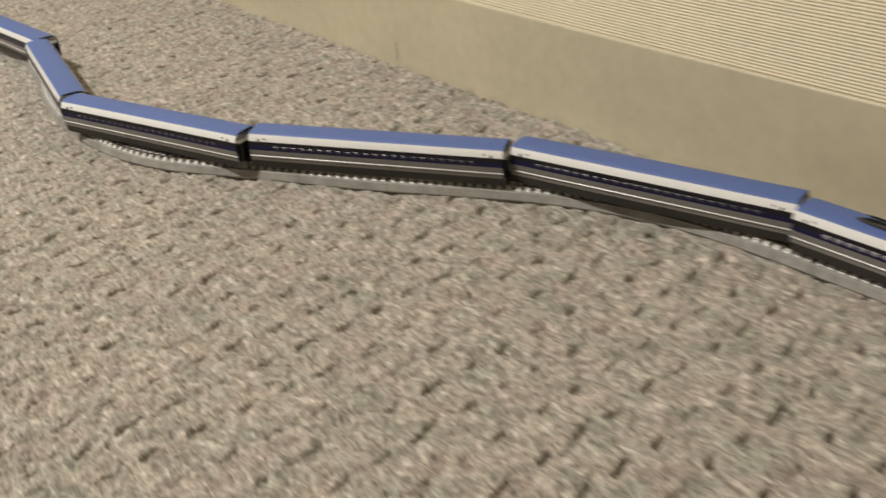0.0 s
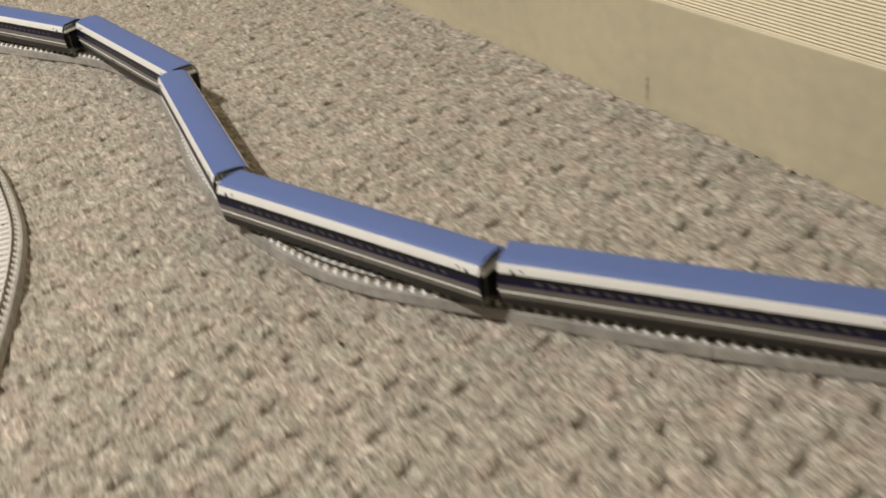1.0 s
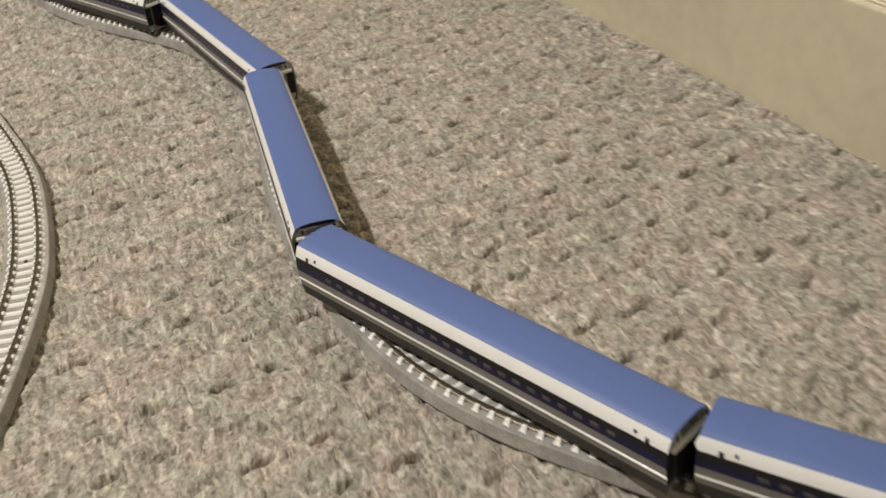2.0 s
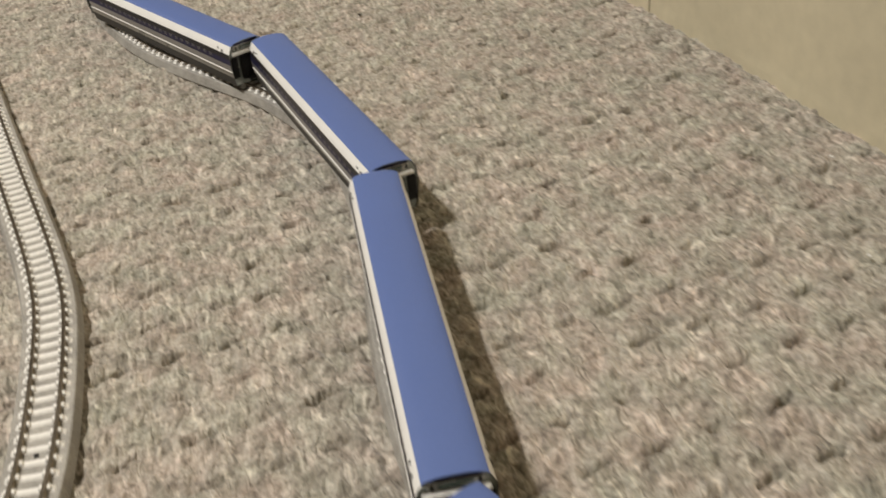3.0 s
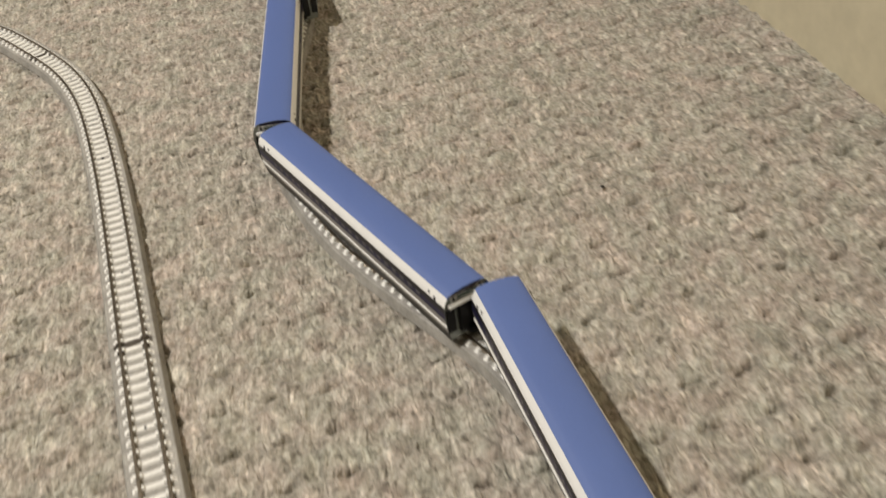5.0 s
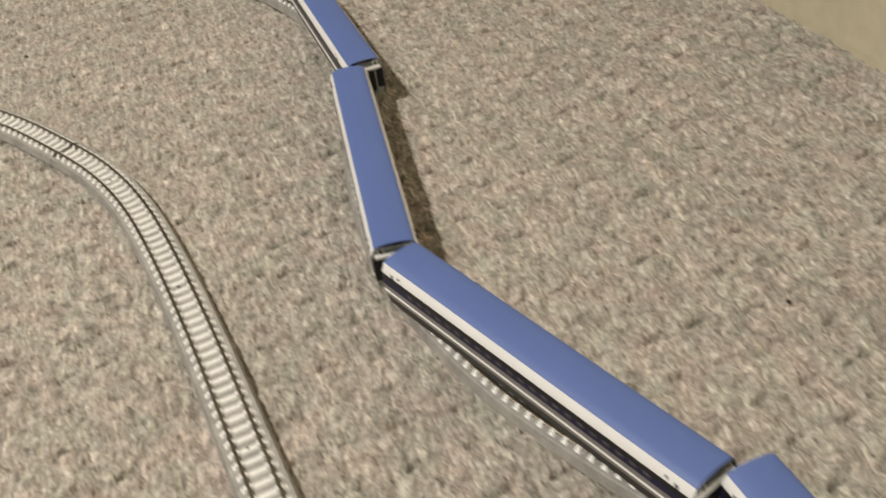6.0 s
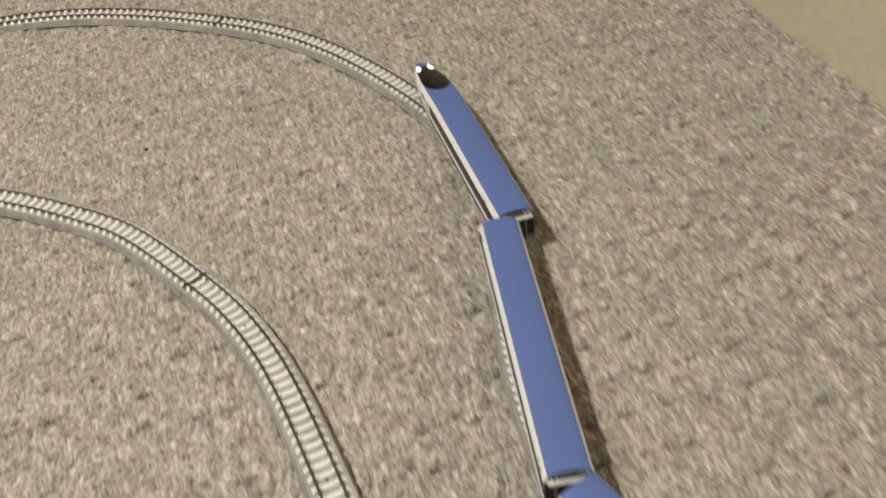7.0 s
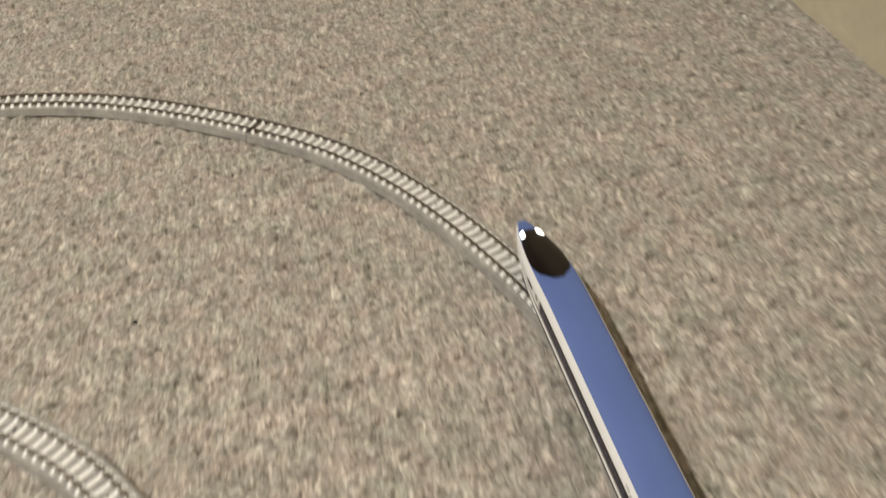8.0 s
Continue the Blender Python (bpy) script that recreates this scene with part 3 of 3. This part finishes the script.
def roof_gear(root):
    """A folded current collector on a dark base near the front end, with low blue fairing fins running back from it."""
    bm = bmesh.new()
    rings = []
    for x, w2, h in ((0.0525, 0.0010, 0.0004), (0.0490, 0.0026, 0.0012), (0.0420, 0.0034, 0.0019), (0.0330, 0.0034, 0.0021), (0.0270, 0.0026, 0.0014), (0.0235, 0.0010, 0.0004)):
        rings.append([bm.verts.new((x, w2 * a, 0.0300 + h * b)) for a, b in ((-1, -0.3), (-0.9, 0.6), (-0.5, 1), (0.5, 1), (0.9, 0.6), (1, -0.3))])
    for a, b in zip(rings, rings[1:]):
        for i in range(5):
            bm.faces.new((a[i], a[i + 1], b[i + 1], b[i]))
    base = part("collector_base", bm, SKIRT, root, "dark grey collector base")
    for side in (-1, 1):
        bm = box_bm(0.0250, side * 0.0017 - 0.0004, 0.0319, 0.0480, side * 0.0017 + 0.0004, 0.0327, 0.0002)
        part("collector_arm", bm, BLACK, base, "black folded collector arm")
        bm = bmesh.new()
        bmesh.ops.create_cone(bm, cap_ends=True, segments=12, radius1=0.0010, radius2=0.0007, depth=0.0022, matrix=Matrix.Translation((0.0300, side * 0.0040, 0.0304)))
        part("insulator", bm, LEDGE, base, "small white insulator")
        bm = bmesh.new()
        fin = []
        for x, h in ((0.0300, 0.0002), (0.0220, 0.0013), (0.0100, 0.0015), (-0.0060, 0.0009), (-0.0200, 0.0001)):
            fin.append([bm.verts.new((x, side * 0.0044 + d, 0.0297 + h * b)) for d, b in ((-0.0010, -0.6), (-0.0004, 0.9), (0.0, 1.0), (0.0004, 0.9), (0.0010, -0.6))])
        for a, b in zip(fin, fin[1:]):
            for i in range(4):
                bm.faces.new((a[i], a[i + 1], b[i + 1], b[i]))
        part("fairing_fin", bm, BLUE, root, "low blue fairing fin")
    part("collector_head", box_bm(0.0242, -0.0042, 0.0327, 0.0256, 0.0042, 0.0334, 0.0002), BLACK, base, "black collector head")


# lead car: x runs back from the tip of the nose
LEAD = 0.1845


def ease(t):
    t = min(max(t, 0.0), 1.0)
    return t * t * (3 - 2 * t)


def lead_section(x, i):
    d = -x
    y, z = OUTLINE[i]
    wide = 0.16 + 0.84 * math.sin(min(1.0, (d + 0.0005) / 0.058) * math.pi / 2) ** 0.72
    top = 0.0172 + 0.0131 * math.sin(min(1.0, d / 0.074) * math.pi / 2) ** 1.05
    if z >= 0.0154:
        z = 0.0154 + (z - 0.0154) * (top - 0.0154) / (ROOF - 0.0154)
        y = y * wide
    else:
        y = y * wide * (0.94 if d < 0.03 else 1.0)
        z = z + (0.0032 * (1 - ease(d / 0.03))) * (0.0154 - z) / 0.0062
    return y, z


def lead_car(label):
    root = tagged(new("lead_car"), label, "train car", group="cars of the model train")
    nose = [-0.0002, -0.0008, -0.002, -0.004, -0.007, -0.010, -0.014, -0.018, -0.023, -0.028, -0.034, -0.040, -0.047, -0.054, -0.0630]
    body = [-0.0630, -0.068, -0.074, -0.09, -0.11, -0.13, -0.15, -LEAD]
    whole = nose + body[1:]
    for name, i0, i1, mat, lab in ZONES:
        if name in ("window_strip", "navy_band"):
            put(name, shell(body, lead_section, i0, i1, name, mat), root, None, lab)
        else:
            put(name, shell(whole, lead_section, i0, i1, name, mat), root, None, lab)
    put("nose_side", shell(nose, lead_section, 7, 9, "nose_side", WHITE), root, None, "white tapered nose")
    bm = bmesh.new()
    bmesh.ops.create_uvsphere(bm, u_segments=14, v_segments=8, radius=1.0, matrix=Matrix.Translation((-0.0006, 0, 0.0156)) @ Matrix.Diagonal((0.0012, 0.0019, 0.0016, 1)))
    part("nose_tip", bm, BLUE, root, "blue nose tip")
    # canopy glass, set just over the roof
    rows = []
    for k in range(15):
        t = k / 14
        d = 0.0110 + 0.0400 * t
        half = 3.98 * math.sin(math.pi * (0.14 + 0.62 * t)) ** 0.6 * (1.0 if t < 0.7 else math.sqrt(1 - 0.95 * ((t - 0.7) / 0.3) ** 2))
        rows.append((d, half))
    verts, faces = [], []
    for d, half in rows:
        for j in range(13):
            q = (j - 6) / 6 * half
            i = min(3, int(abs(q)))
            f = abs(q) - i
            bow = 0.0060 * (1 - (q / 4) ** 2) * ((d - 0.0110) / 0.0400)
            (ya, za), (yb, zb) = lead_section(-d - bow, i), lead_section(-d - bow, i + 1)
            y, z = ya + (yb - ya) * f, za + (zb - za) * f
            verts.append((-d - bow, math.copysign(y, q) * 1.01, z + 0.00022))
    for k in range(14):
        for j in range(12):
            a = k * 13 + j
            faces.append((a, a + 1, a + 14, a + 13))
    put("canopy", mesh_from("canopy", verts, faces, GLASS, smooth=True), root, None, "smoked dark canopy glass")
    for side in (-1, 1):
        y, z = lead_section(-0.0160, 3)
        bm = bmesh.new()
        bmesh.ops.create_uvsphere(bm, u_segments=14, v_segments=8, radius=1.0, matrix=Matrix.Translation((-0.0160, side * y * 0.82, z + 0.00065)) @ Matrix.Rotation(side * radians(-22), 4, "Z") @ Matrix.Diagonal((0.0026, 0.00085, 0.0008, 1)))
        part("headlight", bm, HEADLIGHT, root, "lit white headlight")
        m = on_side(-0.0590, 0.0226, side)
        put("cab_door_window", MARK_MESH, root, m, "dark cab door window")
        for k in range(6):
            yy, zz = lead_section(-0.0455 - 0.0012 * k, 8)
            put("side_letter_bar", VENT_MESH, root, pose(-0.0460 - 0.0012 * k, side * (yy + 0.00003), zz + 0.0008, side * -86, 0, 0), "small grey-blue lettering as a bar")
        n = 17
        for k in range(n):
            put("window_pane", PANE_MESH, root, on_side(-0.0700 - k * 0.0056, 0.0226, side))
        put("door_window", MARK_MESH, root, on_side(-LEAD + 0.0065 + 0.012, 0.0252, side), "dark door window")
        put("side_mark", VENT_MESH, root, on_side(-LEAD + 0.0105 + 0.012, 0.0263, side), "small dark mark")
    end_wall(-LEAD + 0.0008, -1, root)
    part("underframe", box_bm(-LEAD + 0.004, -0.0090, 0.0084, -0.030, 0.0085, 0.0150, 0.0005), BLACK, root, "black underframe")
    part("nose_underside", box_bm(-0.031, -0.0040, 0.0112, -0.007, 0.0040, 0.0150, 0.0008), BLACK, root, "black underside of the nose")
    for x in (-0.050, -0.156):
        bogie(x, root)
    part("coupler", box_bm(-LEAD - 0.0028, -0.0022, 0.0100, -LEAD + 0.006, 0.0022, 0.0128, 0.0004), BLACK, root, "black coupler")
    return root


def chord(line, s_front, s_back, along):
    """The pose of a car whose bogies stand on the line at s_front and s_back; along: metres of its front bogie ahead of its origin."""
    a, b = line.at(s_front), line.at(s_back)
    h = math.atan2(a[1] - b[1], a[0] - b[0])
    return Matrix.Translation((a[0] - along * math.cos(h), a[1] - along * math.sin(h), SUNK)) @ Matrix.Rotation(h, 4, "Z")


NOSE = OWN.nearest(-0.2580, 1.4570) + 0.013
lead = lead_car("blue and white streamlined model train lead car with lit headlights")
lead.matrix_basis = chord(OWN, NOSE - 0.050, NOSE - 0.156, -0.050)
GAP, CAR = 0.0044, 0.1560
first = middle_car("blue and white model train car with a navy window band")
fittings(first, -CAR / 2, CAR / 2)
geared = middle_car("blue and white model train car with a roof current collector")
fittings(geared, -CAR / 2, CAR / 2, big=True)
roof_gear(geared)
COUNT = 9
for k in range(COUNT):
    mid_s = NOSE - LEAD - GAP - CAR / 2 - k * (CAR + GAP)
    m = chord(OWN, mid_s + 0.053, mid_s - 0.053, 0.053)
    if k == 0:
        first.matrix_basis = m
    elif k == 7:
        geared.matrix_basis = m
    else:
        copy_thing(first, m)

# ---- crumbs on the carpet and the scuff on the baseboard ----


def crumb(name, x, y, size, mat, label):
    bm = bmesh.new()
    bmesh.ops.create_icosphere(bm, subdivisions=2, radius=size)
    for v in bm.verts:
        v.co *= 0.75 + 0.5 * noise.noise(v.co * (0.9 / size))
        v.co.z *= 0.6
    ob = part(name, bm, mat, None)
    ob.location = (x, y, 0.0006)
    return tagged(ob, label, "speck")


crumb("crumb", -0.4275, 1.4685, 0.0017, BLACK, "small dark crumb lying on the carpet")
crumb("crumb", -0.2571, 0.5390, 0.0014, BLACK, "small dark crumb lying on the carpet")
crumb("crumb", -0.1397, 1.0573, 0.0013, BLACK, "small dark crumb lying on the carpet")
crumb("lint", -0.0232, 0.7877, 0.0010, WHITE, "tiny white lint fleck on the carpet")
crumb("lint", -0.0084, 1.4134, 0.0012, WHITE, "tiny white lint fleck at the foot of the baseboard")
crumb("lint", -0.0600, 0.7245, 0.0010, WHITE, "tiny white lint fleck on the carpet")


def scuff(y, z0, z1, wide):
    bm = bmesh.new()
    n = 7
    left = [(y - wide * (0.35 + 0.3 * math.sin(2.1 * k)), z0 + (z1 - z0) * k / n) for k in range(n + 1)]
    right = [(y + wide * (0.4 + 0.3 * math.cos(1.7 * k)), z0 + (z1 - z0) * k / n) for k in range(n + 1)]
    a = [bm.verts.new((wall_line(q[0]) - 0.0012, q[0], q[1])) for q in left]
    b = [bm.verts.new((wall_line(q[0]) - 0.0012, q[0], q[1])) for q in right]
    for k in range(n):
        bm.faces.new((a[k], b[k], b[k + 1], a[k + 1]))
    ob = part("scuff_mark", bm, SEAM, None)
    return tagged(ob, "thin brown scuff mark on the cream baseboard", "scuff mark", kind="structure")


scuff(0.6115, 0.0030, 0.0165, 0.0008)
